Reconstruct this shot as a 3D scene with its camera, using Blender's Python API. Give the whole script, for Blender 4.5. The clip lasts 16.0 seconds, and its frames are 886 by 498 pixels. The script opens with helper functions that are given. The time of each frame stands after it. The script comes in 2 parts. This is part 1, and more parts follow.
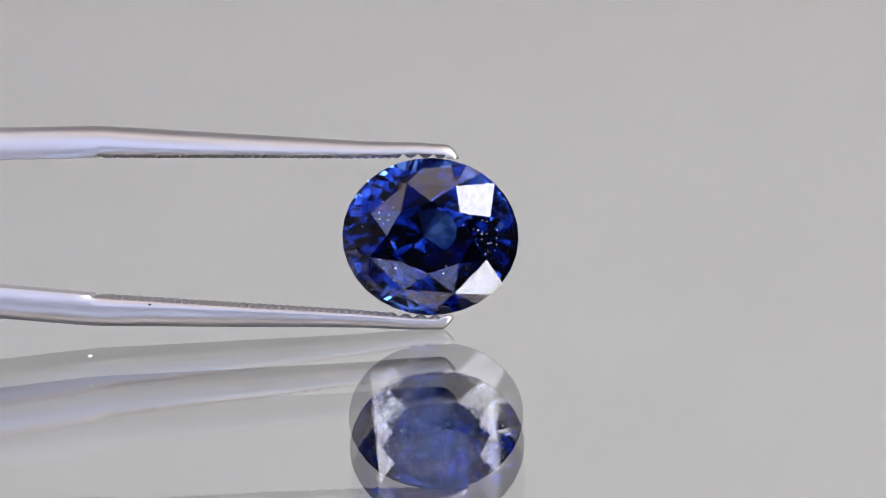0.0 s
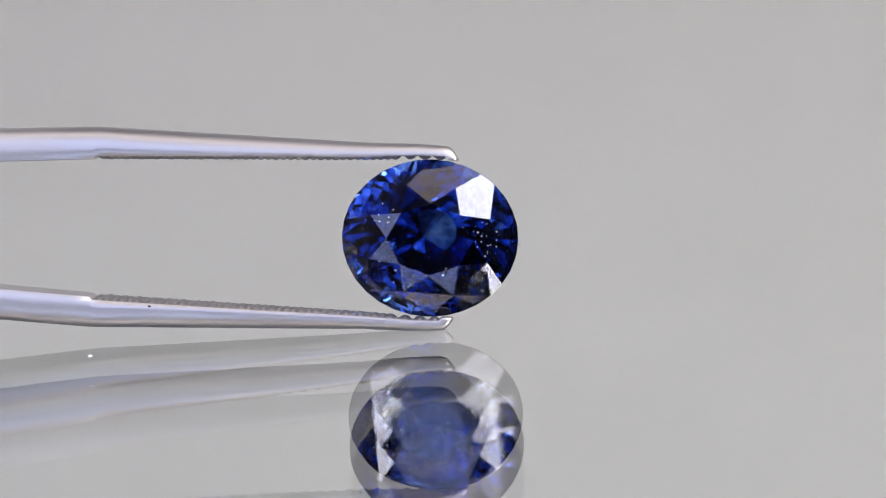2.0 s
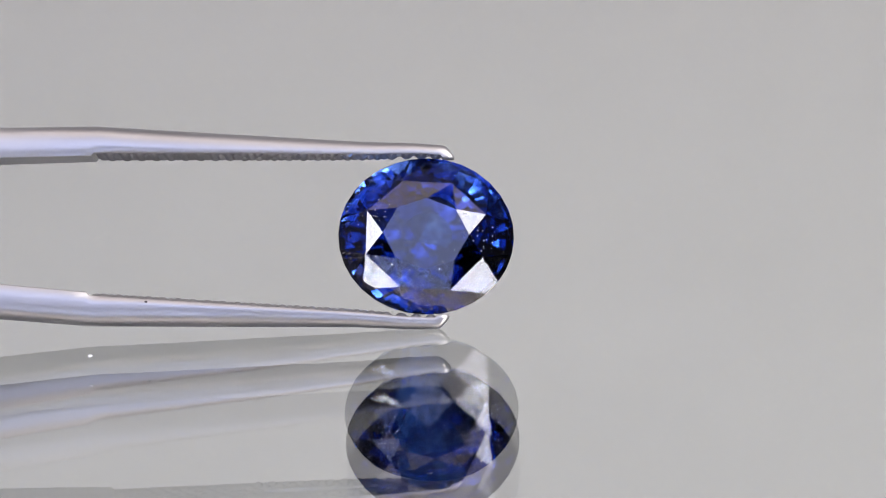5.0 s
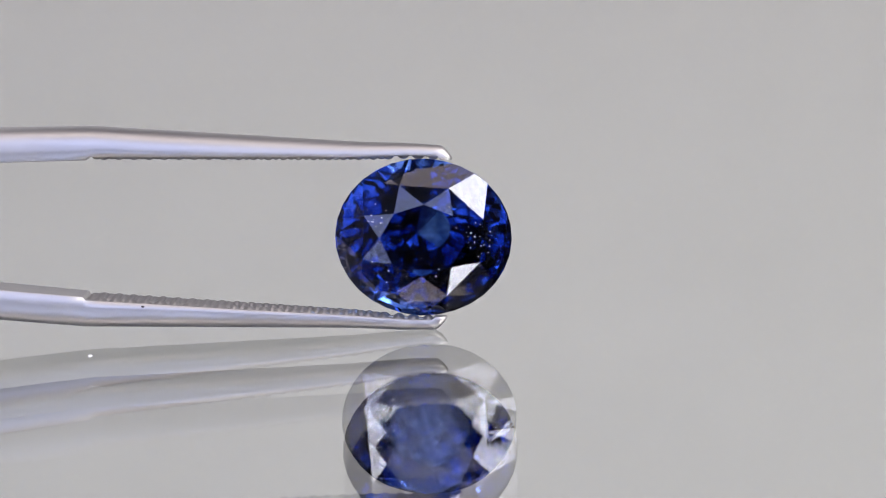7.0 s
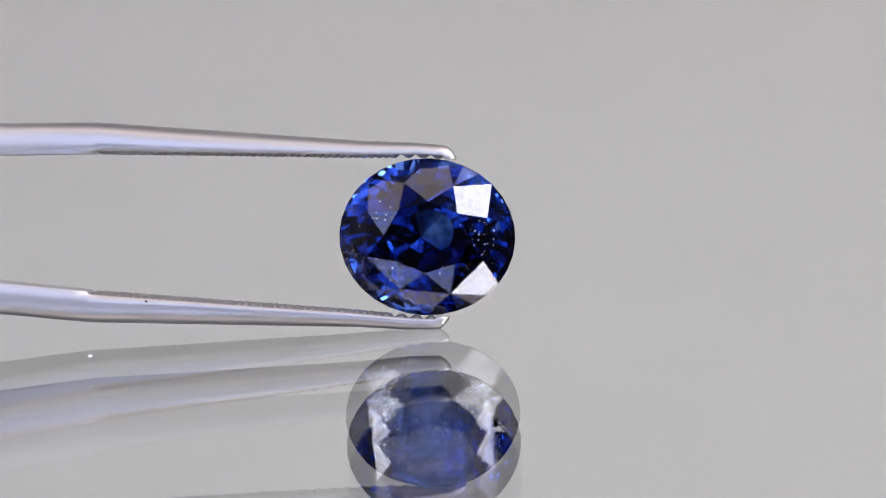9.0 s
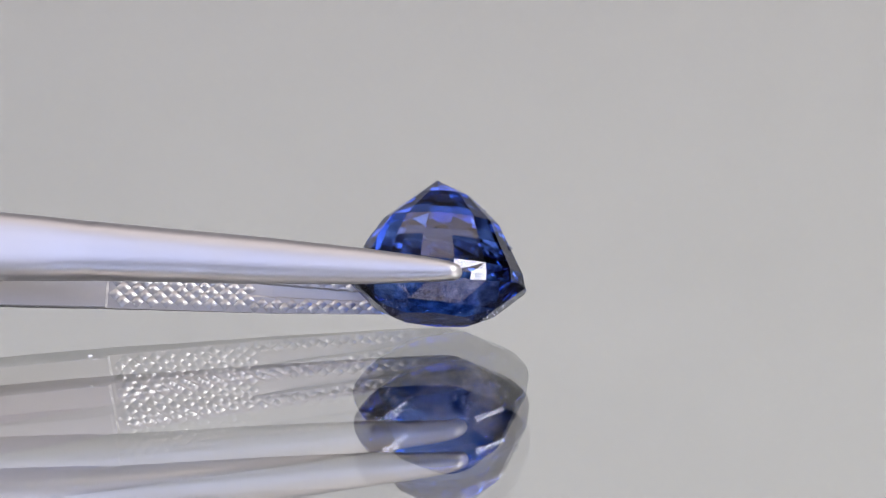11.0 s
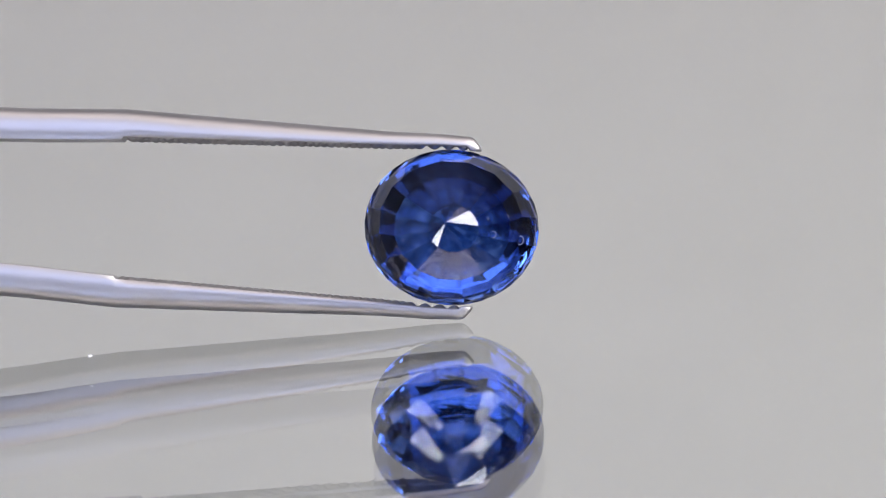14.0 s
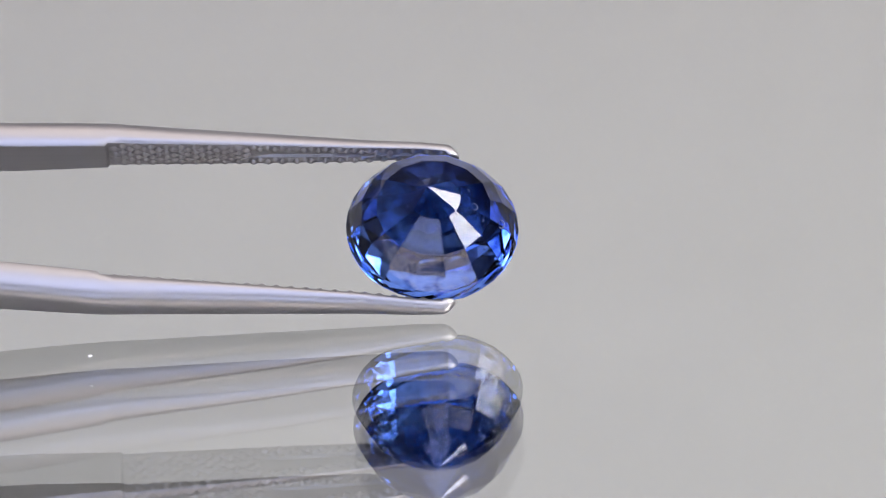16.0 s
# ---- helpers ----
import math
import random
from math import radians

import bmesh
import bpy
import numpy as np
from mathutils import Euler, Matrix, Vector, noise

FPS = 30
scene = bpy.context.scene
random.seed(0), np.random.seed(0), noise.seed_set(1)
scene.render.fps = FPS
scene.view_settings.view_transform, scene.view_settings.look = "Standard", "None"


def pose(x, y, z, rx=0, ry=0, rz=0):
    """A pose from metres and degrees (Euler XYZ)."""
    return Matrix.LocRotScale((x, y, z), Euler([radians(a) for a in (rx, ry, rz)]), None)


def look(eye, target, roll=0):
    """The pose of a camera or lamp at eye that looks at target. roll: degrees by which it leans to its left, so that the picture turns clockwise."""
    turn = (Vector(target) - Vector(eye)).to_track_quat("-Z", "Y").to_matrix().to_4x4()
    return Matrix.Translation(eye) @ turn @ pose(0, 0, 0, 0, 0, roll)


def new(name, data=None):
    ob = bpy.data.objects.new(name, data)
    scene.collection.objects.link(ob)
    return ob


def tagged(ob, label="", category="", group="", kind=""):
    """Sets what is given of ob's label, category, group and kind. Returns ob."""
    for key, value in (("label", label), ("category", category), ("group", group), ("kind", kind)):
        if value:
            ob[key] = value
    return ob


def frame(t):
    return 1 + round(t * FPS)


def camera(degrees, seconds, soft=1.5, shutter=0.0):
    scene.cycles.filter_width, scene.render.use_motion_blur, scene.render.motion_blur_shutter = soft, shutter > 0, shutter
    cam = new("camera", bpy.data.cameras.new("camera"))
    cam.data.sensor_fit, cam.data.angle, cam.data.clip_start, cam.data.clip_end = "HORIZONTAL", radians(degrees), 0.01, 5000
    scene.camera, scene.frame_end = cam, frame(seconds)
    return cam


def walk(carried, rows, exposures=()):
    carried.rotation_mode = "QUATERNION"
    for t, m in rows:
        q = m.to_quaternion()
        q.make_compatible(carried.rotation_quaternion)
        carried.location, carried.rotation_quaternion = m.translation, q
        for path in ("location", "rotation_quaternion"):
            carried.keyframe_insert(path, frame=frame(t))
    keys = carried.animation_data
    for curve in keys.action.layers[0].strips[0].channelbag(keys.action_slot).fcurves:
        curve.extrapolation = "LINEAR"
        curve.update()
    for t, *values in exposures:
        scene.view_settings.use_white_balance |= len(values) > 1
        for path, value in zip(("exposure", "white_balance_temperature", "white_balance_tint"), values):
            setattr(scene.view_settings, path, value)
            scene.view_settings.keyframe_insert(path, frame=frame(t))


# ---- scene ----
from mathutils.bvhtree import BVHTree

cam = camera(12.78, 16.0, 1.0)

U = 2.9e-5                                   # the unit of the plan: the stone is 310 units (9 mm) long
TILT = 10.0                                  # the camera looks down by so many degrees


def at_camera():
    aim = Vector((24, 0, 148)) * U
    away = Vector((0, -math.cos(radians(TILT)), math.sin(radians(TILT)))) * (7000 * U)
    return look(aim + away, aim, -1.8)


walk(cam, [(0.0, at_camera()), (16.0, at_camera())])
# a macro lens stopped down: the farther arm and the mirrored images go a little soft
cam.data.dof.use_dof = True
cam.data.dof.focus_distance, cam.data.dof.aperture_fstop = 7030 * U, 240

# ---- light ----
world = bpy.data.worlds.new("studio_air")
scene.world = world
world.use_nodes = True
world.node_tree.nodes["Background"].inputs[0].default_value = (0.9, 0.9, 1.0, 1)
world.node_tree.nodes["Background"].inputs[1].default_value = 0.12


def soft_light(name, azimuth, elevation, distance, size, radiance, colour):
    """A flat studio light that faces the stone; azimuth from the camera's side, to the right."""
    data = bpy.data.lights.new(name, "AREA")
    data.shape, data.size, data.size_y, data.color = "RECTANGLE", size[0], size[1], colour
    data.energy = radiance * math.pi * size[0] * size[1]
    ob = new(name, data)
    a, e = radians(azimuth), radians(elevation)
    eye = Vector((math.sin(a) * math.cos(e), -math.cos(a) * math.cos(e), math.sin(e))) * distance
    ob.matrix_world = look(eye, (0, 0, 0.005))
    return ob


soft_light("softbox_right", 66.0, 29.5, 0.42, (0.200, 0.245), 15.5, (1.0, 0.96, 0.97))
soft_light("softbox_left", -63.5, 25.5, 0.42, (0.115, 0.180), 16.5, (1.0, 0.96, 0.97))
soft_light("front_panel", -13, 27.5, 0.60, (0.90, 0.31), 3.3, (0.53, 0.60, 1.0))
soft_light("top_panel", 0, 76, 0.50, (0.80, 0.29), 1.75, (1.0, 0.83, 0.75))


# ---- materials ----
def material(name):
    m = bpy.data.materials.new(name)
    m.use_nodes = True
    nt = m.node_tree
    return m, nt, nt.nodes["Principled BSDF"]


def link(nt, a, b):
    nt.links.new(a, b)


def noise_node(nt, scale, detail=4.0, stretch=(1, 1, 1)):
    co = nt.nodes.new("ShaderNodeTexCoord")
    mp = nt.nodes.new("ShaderNodeMapping")
    mp.inputs["Scale"].default_value = stretch
    n = nt.nodes.new("ShaderNodeTexNoise")
    n.inputs["Scale"].default_value, n.inputs["Detail"].default_value = scale, detail
    link(nt, co.outputs["Object"], mp.inputs["Vector"])
    link(nt, mp.outputs["Vector"], n.inputs["Vector"])
    return n


def ramp(nt, source, stops):
    r = nt.nodes.new("ShaderNodeValToRGB")
    while len(r.color_ramp.elements) < len(stops):
        r.color_ramp.elements.new(0.5)
    for el, (p, c) in zip(r.color_ramp.elements, stops):
        el.position, el.color = p, (*c, 1)
    link(nt, source, r.inputs["Fac"])
    return r


def bump(nt, source, bsdf, strength, distance):
    b = nt.nodes.new("ShaderNodeBump")
    b.inputs["Strength"].default_value, b.inputs["Distance"].default_value = strength, distance
    link(nt, source, b.inputs["Height"])
    link(nt, b.outputs["Normal"], bsdf.inputs["Normal"])


def steel(name, rough, base):
    m, nt, b = material(name)
    b.inputs["Metallic"].default_value = 1.0
    n = noise_node(nt, 900, 5, (0.06, 1, 1))
    c = ramp(nt, n.outputs["Fac"], [(0.3, [v * 0.93 for v in base]), (0.7, base)])
    link(nt, c.outputs["Color"], b.inputs["Base Color"])
    r = nt.nodes.new("ShaderNodeMapRange")
    r.inputs["To Min"].default_value, r.inputs["To Max"].default_value = rough * 0.8, rough * 1.2
    n2 = noise_node(nt, 250, 4)
    link(nt, n2.outputs["Fac"], r.inputs["Value"])
    link(nt, r.outputs["Result"], b.inputs["Roughness"])
    bump(nt, n.outputs["Fac"], b, 0.08, 0.0001)
    return m


STEEL = steel("satin_steel", 0.49, (0.465, 0.46, 0.465))


def paint(name, colour, rough=0.8, scale=40.0):
    m, nt, b = material(name)
    n = noise_node(nt, scale, 5)
    c = ramp(nt, n.outputs["Fac"], [(0.3, [v * 0.97 for v in colour]), (0.7, colour)])
    link(nt, c.outputs["Color"], b.inputs["Base Color"])
    b.inputs["Roughness"].default_value = rough
    return m


def sapphire():
    m, nt, b = material("sapphire")
    nt.nodes.remove(b)
    gloss, body, share, join = (nt.nodes.new(k) for k in ("ShaderNodeBsdfGlossy", "ShaderNodeBsdfRefraction", "ShaderNodeFresnel", "ShaderNodeMixShader"))
    gloss.inputs["Color"].default_value, gloss.inputs["Roughness"].default_value = (0.74, 0.76, 0.85, 1), 0.015
    body.inputs["Roughness"].default_value, body.inputs["IOR"].default_value = 0.10, 1.77
    share.inputs["IOR"].default_value = 1.77
    link(nt, share.outputs[0], join.inputs[0])
    link(nt, body.outputs[0], join.inputs[1])
    link(nt, gloss.outputs[0], join.inputs[2])
    link(nt, join.outputs[0], nt.nodes["Material Output"].inputs["Surface"])
    n, fine = noise_node(nt, 420, 3), noise_node(nt, 1700, 3)
    mix = nt.nodes.new("ShaderNodeMath")
    mix.operation = "MULTIPLY_ADD"
    mix.inputs[1].default_value = 0.4
    link(nt, fine.outputs["Fac"], mix.inputs[0])
    link(nt, n.outputs["Fac"], mix.inputs[2])
    # colour zoning: the body darkens towards one end
    co, xyz = nt.nodes.new("ShaderNodeTexCoord"), nt.nodes.new("ShaderNodeSeparateXYZ")
    link(nt, co.outputs["Object"], xyz.inputs[0])
    lean, zone, less = (nt.nodes.new(k) for k in ("ShaderNodeMath", "ShaderNodeMapRange", "ShaderNodeMath"))
    lean.operation, less.operation = "MULTIPLY_ADD", "SUBTRACT"
    lean.inputs[1].default_value = -0.75
    link(nt, xyz.outputs["Z"], lean.inputs[0])
    link(nt, xyz.outputs["X"], lean.inputs[2])
    zone.interpolation_type = "SMOOTHSTEP"
    for key, value in (("From Min", 10 * U), ("From Max", 150 * U), ("To Min", 0.0), ("To Max", 0.35)):
        zone.inputs[key].default_value = value
    link(nt, lean.outputs[0], zone.inputs["Value"])
    link(nt, mix.outputs[0], less.inputs[0])
    link(nt, zone.outputs["Result"], less.inputs[1])
    # deep side tinted paler than the crown, standing in for light passing through
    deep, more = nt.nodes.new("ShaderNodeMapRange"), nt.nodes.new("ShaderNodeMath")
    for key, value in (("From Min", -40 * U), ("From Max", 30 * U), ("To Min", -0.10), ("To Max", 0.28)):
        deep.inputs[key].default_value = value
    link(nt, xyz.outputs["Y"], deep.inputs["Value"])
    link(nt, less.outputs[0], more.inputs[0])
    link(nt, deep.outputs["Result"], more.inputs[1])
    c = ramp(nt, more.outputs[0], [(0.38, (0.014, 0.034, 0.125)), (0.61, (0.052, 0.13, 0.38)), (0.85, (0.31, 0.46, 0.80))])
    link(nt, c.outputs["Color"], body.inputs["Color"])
    return m


SAPPHIRE = sapphire()
PAPER = paint("grey_paper", (0.475, 0.48, 0.445))
PLASTER = paint("plaster", (0.70, 0.67, 0.66), 0.9, 6)
WHITEWALL = paint("white_wall", (0.50, 0.49, 0.49), 0.9, 6)
DARKWALL = paint("dark_wall", (0.12, 0.115, 0.115), 0.9, 6)

m, nt, b = material("clear_glass")
b.inputs["Transmission Weight"].default_value = 1.0
b.inputs["IOR"].default_value = 1.5
b.inputs["Roughness"].default_value = 0.0
b.inputs["Base Color"].default_value = (0.97, 0.985, 0.965, 1)
GLASS = m
m, nt, b = material("silvering")
b.inputs["Metallic"].default_value = 1.0
b.inputs["Roughness"].default_value = 0.0
b.inputs["Base Color"].default_value = (0.9, 0.9, 0.89, 1)
SILVER = m


# ---- building helpers ----
def mesh_of(name, bm, material, smooth=False):
    bmesh.ops.recalc_face_normals(bm, faces=bm.faces)
    me = bpy.data.meshes.new(name)
    for f in bm.faces:
        f.smooth = smooth
    bm.to_mesh(me)
    bm.free()
    me.materials.append(material)
    return me


def part(name, bm, material, parent, label="", smooth=False):
    ob = new(name, mesh_of(name, bm, material, smooth))
    ob.parent = parent
    return tagged(ob, label)


def box(lo, hi):
    bm = bmesh.new()
    bmesh.ops.create_cube(bm, size=1, matrix=Matrix.Translation((Vector(lo) + Vector(hi)) / 2)
                          @ Matrix.Diagonal((*(Vector(hi) - Vector(lo)), 1)))
    return bm


def structure(name, bm, material, label, smooth=False):
    return tagged(new(name, mesh_of(name, bm, material, smooth)), label, kind="structure")


# ---- the studio ----
def sweep():
    """A grey paper backdrop that stands behind the plate."""
    bm = bmesh.new()
    rows = [(-0.45, -0.012), (0.24, -0.012)]
    for i in range(1, 13):
        a = radians(90 * i / 12)
        rows.append((0.24 + 0.10 * math.sin(a), 0.088 - 0.10 * math.cos(a)))
    rows.append((0.34, 0.22))
    rings = [[bm.verts.new((x, y, z)) for x in (-0.6, 0.6)] for y, z in rows]
    for a, b in zip(rings, rings[1:]):
        bm.faces.new((a[0], a[1], b[1], b[0]))
    ob = structure("backdrop", bm, PAPER, "seamless pale grey paper backdrop curving up behind", True)
    thick = ob.modifiers.new("thickness", "SOLIDIFY")
    thick.thickness, thick.offset = 0.0004, 0.0


sweep()
structure("floor", box((-0.95, -0.95, -0.80), (0.95, 0.95, -0.75)), PLASTER, "plain pale studio floor far below")
structure("table", box((-0.9, -0.6, -0.05), (0.9, 0.5, -0.0125)), PAPER, "plain pale table under the paper")
structure("ceiling", box((-0.95, -0.95, 0.75), (0.95, 0.95, 0.80)), PLASTER, "plain pale studio ceiling")
structure("wall_north", box((-0.95, 0.95, -0.8), (0.95, 1.0, 0.80)), PLASTER, "plain pale studio wall")
structure("wall_south", box((-0.95, -1.0, -0.8), (0.95, -0.95, 0.80)), DARKWALL, "plain dark studio wall behind the camera")
structure("wall_east", box((0.95, -1.0, -0.8), (1.0, 1.0, 0.80)), DARKWALL, "plain dark studio wall")
structure("wall_west", box((-1.0, -1.0, -0.8), (-0.95, 1.0, 0.80)), WHITEWALL, "plain white studio wall")

plate = tagged(new("mirror_plate"), "clear glass mirror plate lying on grey paper", "mirror")
plate.matrix_world = pose(0, 0, 0)
DEPTH = 145 * U
part("glass", box((-0.25, -0.13, -DEPTH - 8 * U), (0.25, 0.235, 0)), GLASS, plate, "clear glass sheet")
part("silvering", box((-0.249, -0.129, -DEPTH - 4 * U), (0.249, 0.234, -DEPTH)), SILVER, plate, "silvered back of the glass")


# ---- the stone ----
GIRDLE_X, GIRDLE_Z = 157, 140


def oval(n, rx, rz, depth, turn=0.0):
    """Corners of a level cut through the stone, in metres; the crown lies towards -y."""
    out = []
    for k in range(n):
        a = 2 * math.pi * (k + turn) / n
        out.append((rx * math.cos(a) * U, depth * U, rz * math.sin(a) * U))
    return out


def shell(faces, middle=(0, 40 * U, 0)):
    """A bmesh of facets whose normals point away from the stone's middle."""
    bm, seen = bmesh.new(), {}
    for corners in faces:
        vs = []
        for c in corners:
            if c not in seen:
                seen[c] = bm.verts.new(c)
            vs.append(seen[c])
        f = bm.faces.new(vs)
        f.normal_update()
        if f.normal.dot(f.calc_center_median() - Vector(middle)) < 0:
            f.normal_flip()
    return bm


def facets(name, faces, parent, label):
    bm = shell(faces)
    me = bpy.data.meshes.new(name)
    bm.to_mesh(me)
    bm.free()
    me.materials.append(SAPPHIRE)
    ob = new(name, me)
    ob.parent = parent
    return tagged(ob, label)


def ring_mesh(radius, thick, m):
    """A small ring about the y axis."""
    bm, turns = bmesh.new(), []
    for i in range(12):
        a = 2 * math.pi * i / 12
        turns.append([bm.verts.new(m @ (Vector(((radius + thick * math.cos(b)) * math.cos(a), thick * math.sin(b),
                                                (radius + thick * math.cos(b)) * math.sin(a))) * U)) for b in (0, 2.09, 4.19)])
    for i in range(12):
        one, two = turns[i], turns[(i + 1) % 12]
        for j in range(3):
            bm.faces.new((one[j], one[(j + 1) % 3], two[(j + 1) % 3], two[j]))
    return bm


def skin(faces):
    """The facets as a surface on which to set small marks."""
    corners, polygons = [], []
    for f in faces:
        polygons.append(range(len(corners), len(corners) + len(f)))
        corners += [Vector(c) for c in f]
    return BVHTree.FromPolygons(corners, polygons)


def on_skin(tree, x, z, side):
    return tree.ray_cast(Vector((x, side * 400, z)) * U, Vector((0, -side, 0)))[0]


def sapphire_stone():
    stone = tagged(new("sapphire"), "deep blue faceted oval sapphire gripped between steel tweezer tips", "gemstone")
    # hand-cut: the corners stray a little from the true oval, and the table leans a trace
    reach = (1.034, 0.994, 0.996, 1.002, 1.031, 0.996, 1.005, 0.996)
    table = [(x * k, y + (-0.9 * x * k / 74 + 1.1 * z * k / 63.5), z * k) for (x, y, z), k in zip(oval(8, 74, 63.5, -60.5), reach)]
    reach = (1.001, 0.985, 1.008, 1.005, 1.008, 1.011, 1.051, 0.97)
    height = (42.2, 45.7, 41.8, 41.8, 41.7, 41.3, 43.1, 42.9)
    mid = [(x * k, -h * U, z * k) for (x, _, z), k, h in zip(oval(8, 114, 101, 0, 0.5), reach, height)]
    lift = (-5.0, 1.0, -0.7, 0.0, -0.6, -0.5, 0.3, -1.3)
    dip = (-4.5, 7.0, -4.5, -4.5, -4.5, -4.5, -4.5, -5.8)
    edge = [(x, y - (lift[k // 4], dip[k // 4] / 2, dip[k // 4], dip[k // 4] / 2)[k % 4] * U, z) for k, (x, y, z) in enumerate(oval(32, GIRDLE_X, GIRDLE_Z, -3))]
    low = oval(32, GIRDLE_X, GIRDLE_Z, 3)
    crown = []
    for k in range(8):
        j, g = (k + 1) % 8, 4 * k
        crown.append((table[k], table[j], mid[k]))
        crown.append((table[k], mid[k], mid[k - 1]))
        crown.append((mid[k - 1], mid[k], edge[g]))
        crown.append((mid[k], edge[g + 2], edge[g + 1], edge[g]))
        crown.append((mid[k], edge[(g + 4) % 32], edge[g + 3], edge[g + 2]))
    facets("table", [tuple(table)], stone, "flat polished table facet")
    facets("crown", crown, stone, "star and kite crown facets")
    facets("girdle", [(edge[k], edge[(k + 1) % 32], low[(k + 1) % 32], low[k]) for k in range(32)], stone, "thin girdle band")
    below = []
    last = None
    for f, depth, sx, sz in ((0.962, 25.3, 1, 1), (0.822, 71, -2, -2), (0.658, 113, 0, 5), (0.29, 163, 2, 7)):
        ring = [(x + sx * U, y, z + sz * U) for x, y, z in oval(16, GIRDLE_X * f, GIRDLE_Z * f, depth, 0.5)]
        for k in range(16):
            j = (k + 1) % 16
            if last is None:
                g = 2 * k + 1
                below.append((low[g], low[(g + 1) % 32], low[(g + 2) % 32], ring[j], ring[k]))
            else:
                below.append((last[k], last[j], ring[j], ring[k]))
        last = ring
    tip = (-12.6 * U, 191.5 * U, -4 * U)
    below += [(last[k], last[(k + 1) % 16], tip) for k in range(16)]
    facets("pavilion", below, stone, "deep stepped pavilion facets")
    # nicks and included crystals that break the polish
    rng = random.Random(4)
    skin_top, skin_low = skin(crown + [tuple(table)]), skin(below)
    bm = bmesh.new()
    for cx, cz, spread, count in ((-92, 34, 26, 20), (84, 16, 30, 22), (30, -35, 44, 6), (105, -20, 24, 8), (-60, -60, 40, 6)):
        for _ in range(count):
            at = on_skin(skin_top, cx + rng.gauss(0, spread * 0.5), cz + rng.gauss(0, spread * 0.5), -1)
            if at:
                m = Matrix.Translation(at) @ Euler([rng.uniform(0, 6) for _ in range(3)]).to_matrix().to_4x4()
                bmesh.ops.create_icosphere(bm, subdivisions=1, radius=rng.choice((0.4, 0.6, 0.8, 1.3)) * U,
                                           matrix=m @ Matrix.Diagonal((1, rng.uniform(0.3, 1), rng.uniform(0.5, 2), 1)))
    part("inclusions", bm, FEATHER, stone, "tiny pale specks in the stone")
    for x, z, r in ((72, 12, 6.0), (122, 18, 7.5), (96, -22, 3.0), (60, -16, 2.5), (88, 30, 2.2)):
        at = on_skin(skin_low, x, z, 1)
        part("bubble", ring_mesh(r, r * 0.16, Matrix.Translation(at) @ Euler((0.7 * z / 140, 0, -0.75 * x / 157)).to_matrix().to_4x4()), NICK, stone, "tiny ring-shaped bubble", True)
    return stone


FEATHER = paint("pale_crystal", (0.55, 0.62, 0.80), 0.3, 900)
NICK = paint("dull_nick", (0.10, 0.13, 0.24), 0.5, 900)
gem = sapphire_stone()


# ---- the tweezers ----
def along(x, table):
    for (xa, va), (xb, vb) in zip(table, table[1:]):
        if x <= xb:
            return va + (vb - va) * max(0.0, (x - xa) / (xb - xa))
    return table[-1][1]


INNER = [(-1500, 88), (-760, 112), (-600, 121), (-300, 130), (-120, 135), (-30, 139.5), (60, 139.5)]
WIDE = [(-1500, 80), (-760, 59), (-600, 51), (-300, 41), (-120, 31), (0, 20.5), (28, 16)]
THICK = [(-1500, 70), (-760, 58), (-590, 57), (-300, 41), (-120, 31), (0, 26), (24, 25)]
BOXY = [(-1500, 0.5), (-680, 0.55), (-480, 0.75), (-250, 0.88), (60, 0.95)]
CUT = 6.0                                     # depth of the knurled cut


def signed_power(v, p):
    return math.copysign(abs(v) ** p, v)


def arm_body(sign):
    """One arm: flat inside with a knurled cut, rounded outside, tapering to the tip."""
    bm = bmesh.new()
    xs = [-1500 + 30 * i for i in range(30)] + [-598, -594] + [-570 + 30 * i for i in range(19)] + [-12, 0, 12, 20, 26, 30, 33, 36, 39, 41.5, 43.5, 45, 45.8]
    rings = []
    for x in xs:
        z0, w, th, p = along(x, INNER), along(x, WIDE), along(x, THICK), along(x, BOXY)
        if x > 24:
            end = (x - 24) / 22
            w *= math.sqrt(max(0.004, 1 - end ** 2.2))
            th = 4 + (th - 4) * (1 - end ** 1.8)
        cut = CUT if -596 < x < 26 else 0.0
        groove = 5.0 * min(1.0, max(0.0, (x + 345) / 50)) if x < 20 else 0.0
        gw = 0.32 * w
        rim = max(1.2, cut)
        inner = [(-w, z0 + rim), (-w + 1.4, z0 + cut), (-gw, z0 + cut), (-gw * 0.75, z0 + cut + groove), (gw * 0.75, z0 + cut + groove),
                 (gw, z0 + cut), (w - 1.4, z0 + cut), (w, z0 + rim)]
        outer = []
        for i in range(1, 24):
            a = math.pi * i / 24
            outer.append((w * signed_power(math.cos(a), p), z0 + rim + 2 + (th - rim - 2) * math.sin(a) ** p))
        rings.append([bm.verts.new((x * U, y * U, sign * z * U)) for y, z in inner + outer])
    for a, b in zip(rings, rings[1:]):
        for i in range(len(a)):
            j = (i + 1) % len(a)
            f = bm.faces.new((a[i], a[j], b[j], b[i]))
            f.smooth = i >= 7
    bm.faces.new(rings[0])
    bm.faces.new(rings[-1]).smooth = True
    return bm


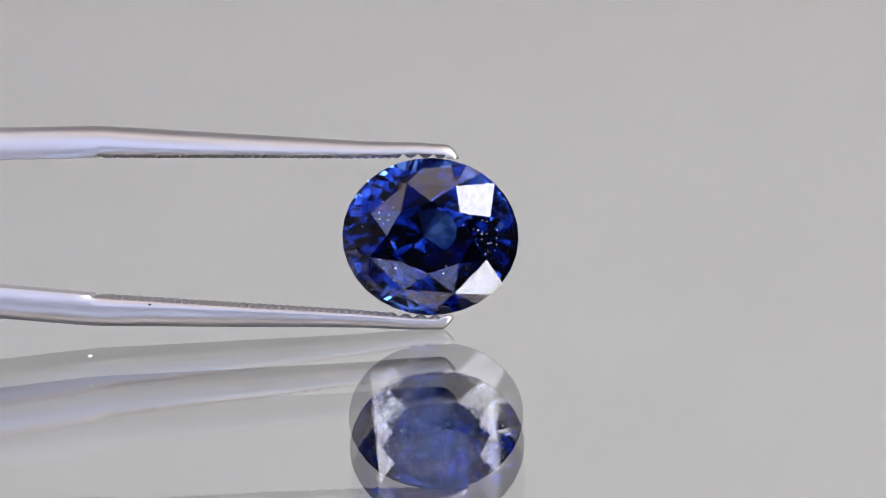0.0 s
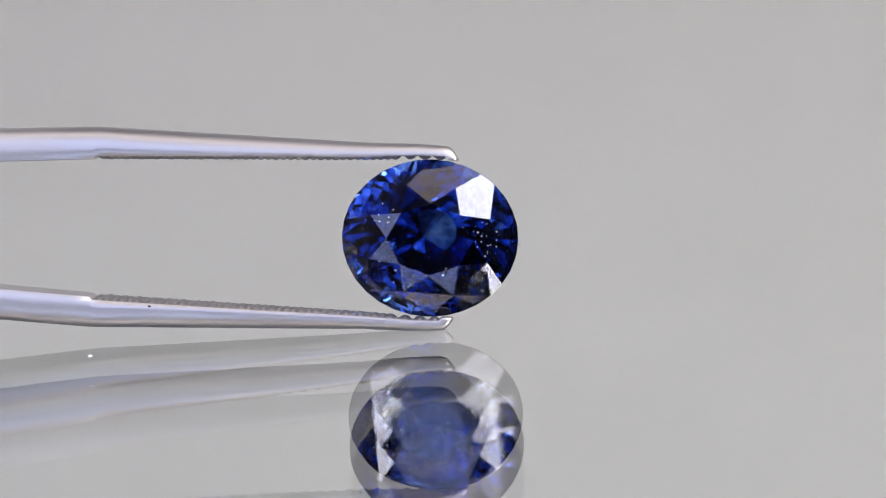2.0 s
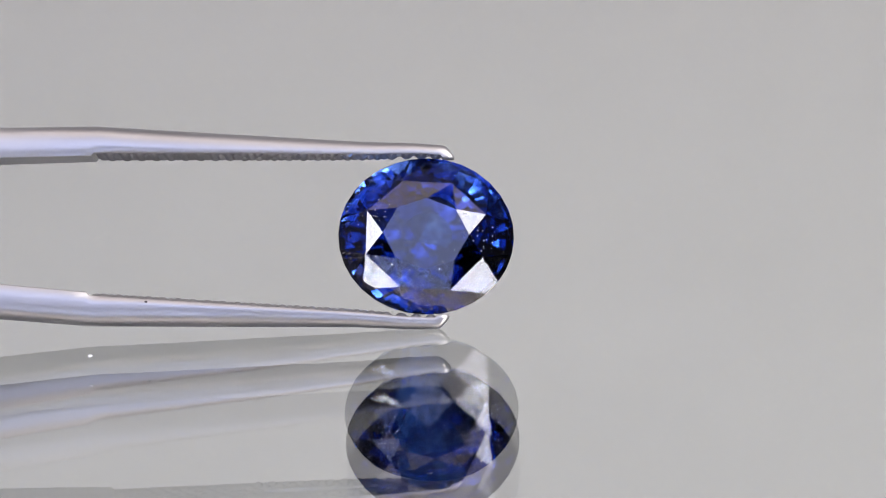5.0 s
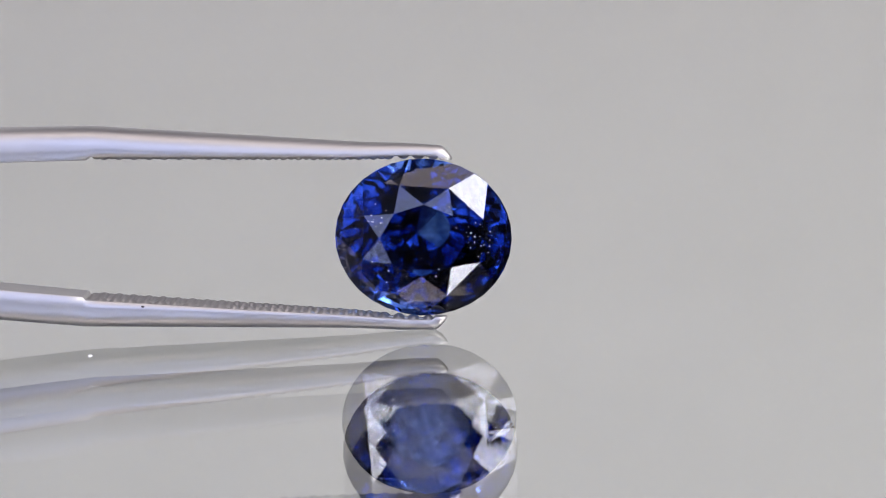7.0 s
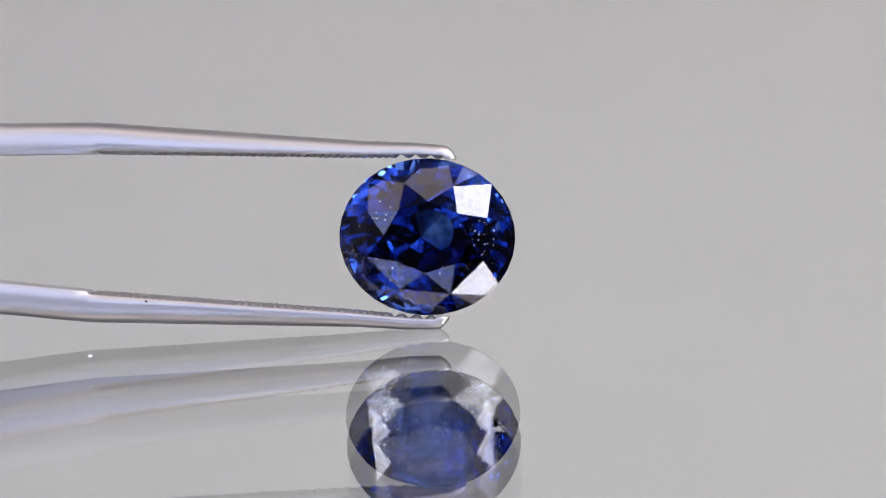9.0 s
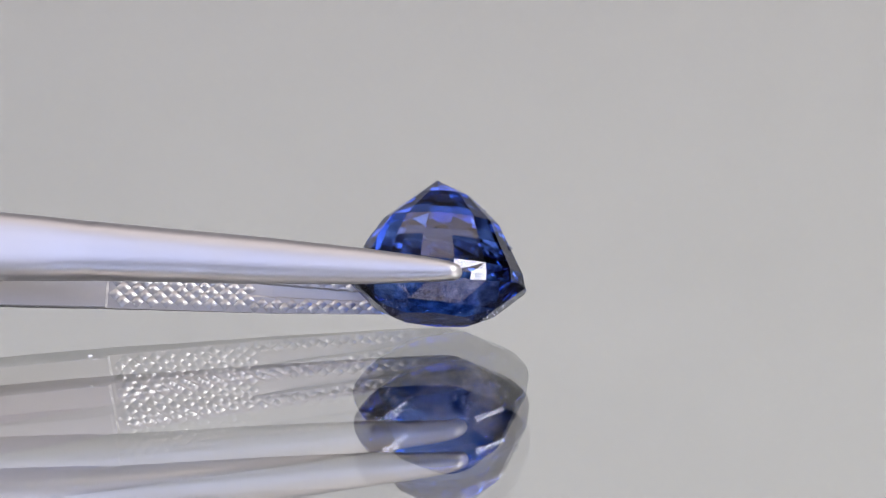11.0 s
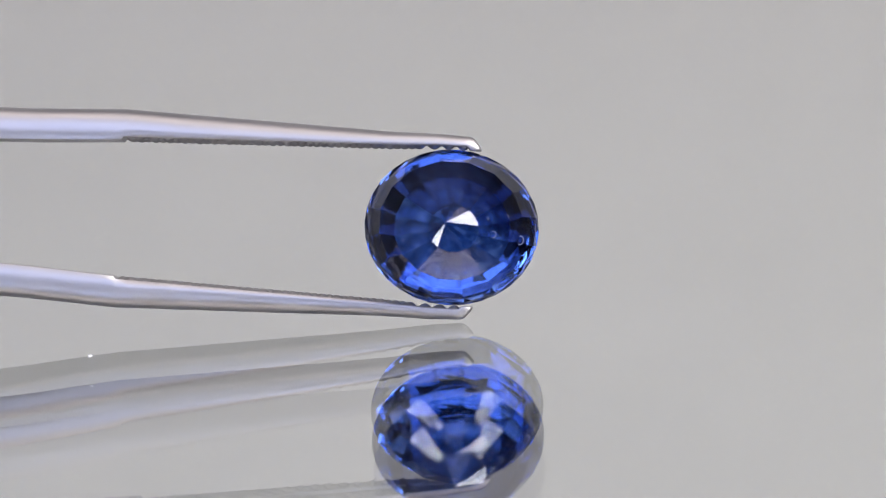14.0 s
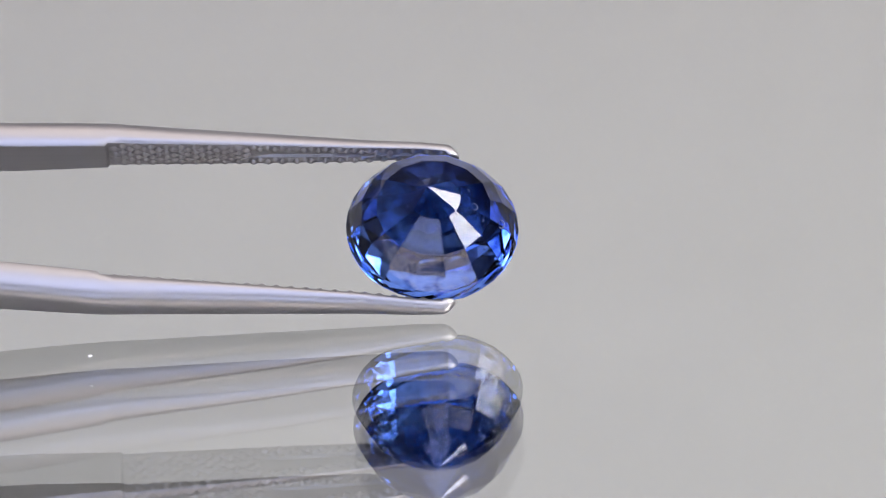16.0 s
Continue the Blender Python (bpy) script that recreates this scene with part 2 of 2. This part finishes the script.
def stud_mesh():
    """One blunt diamond stud of the knurling, standing up along z."""
    bm = bmesh.new()
    base = [(13, 0), (0, 12), (-13, 0), (0, -12)]
    rings = [[bm.verts.new((dx * f * U, dy * f * U, z * U)) for dx, dy in base] for f, z in ((1, 0), (0.72, 3.0), (0.42, 5.2), (0.16, 6.0))]
    for a, b in zip(rings, rings[1:]):
        for i in range(4):
            bm.faces.new((a[i], a[(i + 1) % 4], b[(i + 1) % 4], b[i]))
    bm.faces.new(rings[-1])
    return mesh_of("stud", bm, STEEL, True)


STUD = stud_mesh()


def stud_places():
    """Staggered rows over the whole width, then two rows on each side of the groove."""
    out = []
    for i in range(46):
        x = -581 + 13.2 * i
        w = along(x, WIDE)
        if x < -335:
            ys = [(w - 13) * k for k in ((-1, -1 / 3, 1 / 3, 1) if i % 2 else (-2 / 3, 0, 2 / 3))]
        else:
            ys = [side * (w - (9 if i % 2 else 17)) for side in (-1, 1)]
            ys = [y for y in ys if abs(y) > 0.32 * w + 1]
        out += [(x, y) for y in ys if x < 18]
    return out


def knurling(sign, parent, rng):
    for x, y in stud_places():
        ob = new("stud", STUD)
        ob.parent = parent
        s = rng.uniform(0.92, 1.08) * (1.0 if x < -335 else 0.86)
        flip = pose(0, 0, 0, 180) if sign > 0 else Matrix()
        ob.matrix_basis = pose(x * U, y * U, sign * (along(x, INNER) + CUT) * U) @ flip @ Matrix.Diagonal((s, s * min(1, along(x, WIDE) / 40 + 0.3), 1, 1))


def arm(sign, parent, rng):
    me = bpy.data.meshes.new("arm")
    bm = arm_body(sign)
    bmesh.ops.recalc_face_normals(bm, faces=bm.faces)
    bm.to_mesh(me)
    bm.free()
    me.materials.append(STEEL)
    ob = new("arm", me)
    ob.parent = parent
    knurling(sign, ob, rng)
    return ob


DARK = paint("dark_grime", (0.03, 0.025, 0.025), 0.7, 3000)


def tweezers_thing():
    ob = tagged(new("tweezers"), "satin steel gem tweezers with knurled tips holding the stone", "tweezers")
    rng = random.Random(7)
    arm(1, ob, rng)
    lower = arm(-1, ob, rng)
    bm = bmesh.new()
    z = along(-492, INNER) + 11
    w = along(-492, WIDE)
    bmesh.ops.create_icosphere(bm, subdivisions=2, radius=1.0,
                               matrix=Matrix.Translation((-492 * U, -(w - 1) * U, -z * U)) @ Matrix.Diagonal((3.4 * U, 2 * U, 2 * U, 1)))
    part("stain", bm, DARK, lower, "small dark fleck on the steel")
    return ob


tweezers = tweezers_thing()


# ---- dust on the plate ----
DUST = paint("white_dust", (0.9, 0.9, 0.9), 0.6, 5000)


def dust(x, y, sx, sy):
    bm = bmesh.new()
    bmesh.ops.create_icosphere(bm, subdivisions=2, radius=1.0)
    rng = random.Random(int(x * 7 + y))
    for v in bm.verts:
        v.co *= rng.uniform(0.8, 1.2)
        v.co = Vector((v.co.x * sx, v.co.y * sy, max(0.0, v.co.z * 1.5 + 1.0))) * U
    ob = tagged(new("dust_speck", mesh_of("dust_speck", bm, DUST)), "tiny white dust speck lying on the glass plate", "dust speck", "dust on the plate")
    ob.matrix_world = pose(x * U, y * U, 0)


dust(-597, -127, 4, 5)


# ---- what moves ----
def held(x, y, z, yaw, dip, turn):
    """The stone's middle, and the turn of stone and tweezers about their length."""
    return pose(x * U, y * U, z * U) @ pose(0, 0, 0, 0, dip, yaw) @ pose(0, 0, 0, turn, 0, 0)


def motions():
    # seconds, x, y and height of the stone's middle in units, yaw, dip and turn in degrees
    rows = [
        (0, 2.3, 41.8, 163.7, -1.35, 3.48, -8.6),
        (0.25, 1.6, 43.2, 163.5, -1.01, 3.51, -9.0),
        (0.5, 0.8, 54.6, 161.8, -0.68, 3.52, -12.3),
        (0.75, 0.6, 71.1, 158.5, -0.68, 3.44, -18.0),
        (1, 0.4, 93.1, 151.5, -0.66, 3.55, -25.8),
        (1.2, 0.7, 93.7, 151.4, -0.75, 3.63, -26.0),
        (1.5, 1.2, 66.8, 161.6, -0.90, 3.22, -16.5),
        (1.75, 1.5, 50.2, 162.5, -1.00, 3.48, -11.0),
        (2, 1.7, 36.5, 162.1, -1.12, 3.60, -7.1),
        (2.25, 1.4, 9.1, 164.5, -1.12, 3.92, 2.0),
        (2.5, 1.1, -20.8, 159.8, -1.08, 4.87, 12.7),
        (2.75, -0.3, -39.2, 150.7, -1.02, 5.59, 21.5),
        (3, -1.5, -27.8, 156.8, -1.08, 4.90, 16.1),
        (3.25, -1.7, -4.5, 162.9, -1.02, 4.24, 7.0),
        (3.5, -1.9, 25.7, 164.0, -0.96, 3.72, -3.7),
        (3.75, -2.6, 40.2, 163.7, -0.84, 3.52, -8.0),
        (4, -3.4, 55.9, 162.1, -0.69, 3.58, -12.5),
        (4.25, -3.9, 74.8, 157.7, -0.72, 3.46, -19.0),
        (4.65, -4.7, 94.5, 151.2, -0.74, 3.63, -26.0),
        (4.95, -5.3, 69.3, 159.0, -0.77, 3.44, -17.0),
        (5.2, -5.7, 54.8, 161.8, -0.79, 3.45, -12.0),
        (5.45, -6.1, 35.5, 164.2, -0.79, 3.55, -6.5),
        (5.7, -6.6, 10.2, 164.3, -0.78, 3.89, 2.0),
        (5.95, -7.1, -20.5, 159.2, -0.73, 4.68, 13.0),
        (6.2, -7.7, -38.1, 150.5, -0.68, 5.56, 21.5),
        (6.35, -11.0, -34.9, 152.3, -0.70, 5.39, 20.0),
        (6.5, -11.2, -18.6, 159.7, -0.78, 4.61, 12.4),
        (6.75, -9.1, 8.0, 164.0, -1.16, 3.99, 3.0),
        (7, -10.0, 28.4, 165.6, -1.53, 3.47, -4.1),
        (7.25, -9.6, 39.8, 163.8, -1.17, 3.56, -7.5),
        (7.5, -9.2, 56.3, 161.9, -0.81, 3.57, -12.3),
        (7.75, -8.9, 75.6, 157.5, -0.83, 3.47, -19.0),
        (8, -8.6, 94.7, 150.5, -0.81, 3.71, -25.8),
        (8.2, -7.2, 95.1, 151.1, -0.99, 3.65, -26.0),
        (8.6, -6.6, 76.6, 155.0, -1.01, 3.86, -22.0),
        (9, -3.3, 50.6, 162.0, -1.37, 4.12, -9.0),
        (9.4, 0.2, 22.8, 162.0, -1.76, 4.42, 7.0),
        (9.8, 4.0, -7.1, 149.0, -2.20, 4.74, 26.0),
        (10.15, 7.1, -32.0, 126.0, -2.56, 5.01, 42.0),
        (10.5, 9.2, -51.1, 107.3, -2.80, 5.18, 56.1),
        (11, 12.2, -34.2, 87.8, -2.62, 4.81, 68.4),
        (11.5, 12.7, -33.2, 78.5, -2.47, 4.83, 74.6),
        (12, 28.6, 19.9, 77.1, -2.88, 5.05, 84.2),
        (12.5, 36.1, 43.2, 78.6, -3.11, 4.65, 100.6),
        (13, 50.8, 109.8, 95.8, -0.49, 5.20, 118.5),
        (13.5, 43.1, 70.0, 147.7, -1.00, 4.13, 147.5),
        (14, 40.7, 115.4, 166.4, -0.45, 5.09, 168.8),
        (14.25, 24.5, 97.6, 168.1, -0.07, 5.45, 180.5),
        (14.5, 9.3, 86.9, 166.5, 0.30, 5.81, 187.5),
        (14.75, 4.1, 85.1, 170.9, 0.02, 5.59, 189.5),
        (15, -1.1, 109.5, 168.7, -0.26, 5.38, 180.6),
        (15.5, 7.4, 166.9, 164.5, -0.61, 4.22, 163.4),
        (16, 5.7, 188.7, 153.3, 0.25, 3.61, 148.6),
    ]
    for thing in (gem, tweezers):
        walk(thing, [(t, held(*where)) for t, *where in rows])


motions()
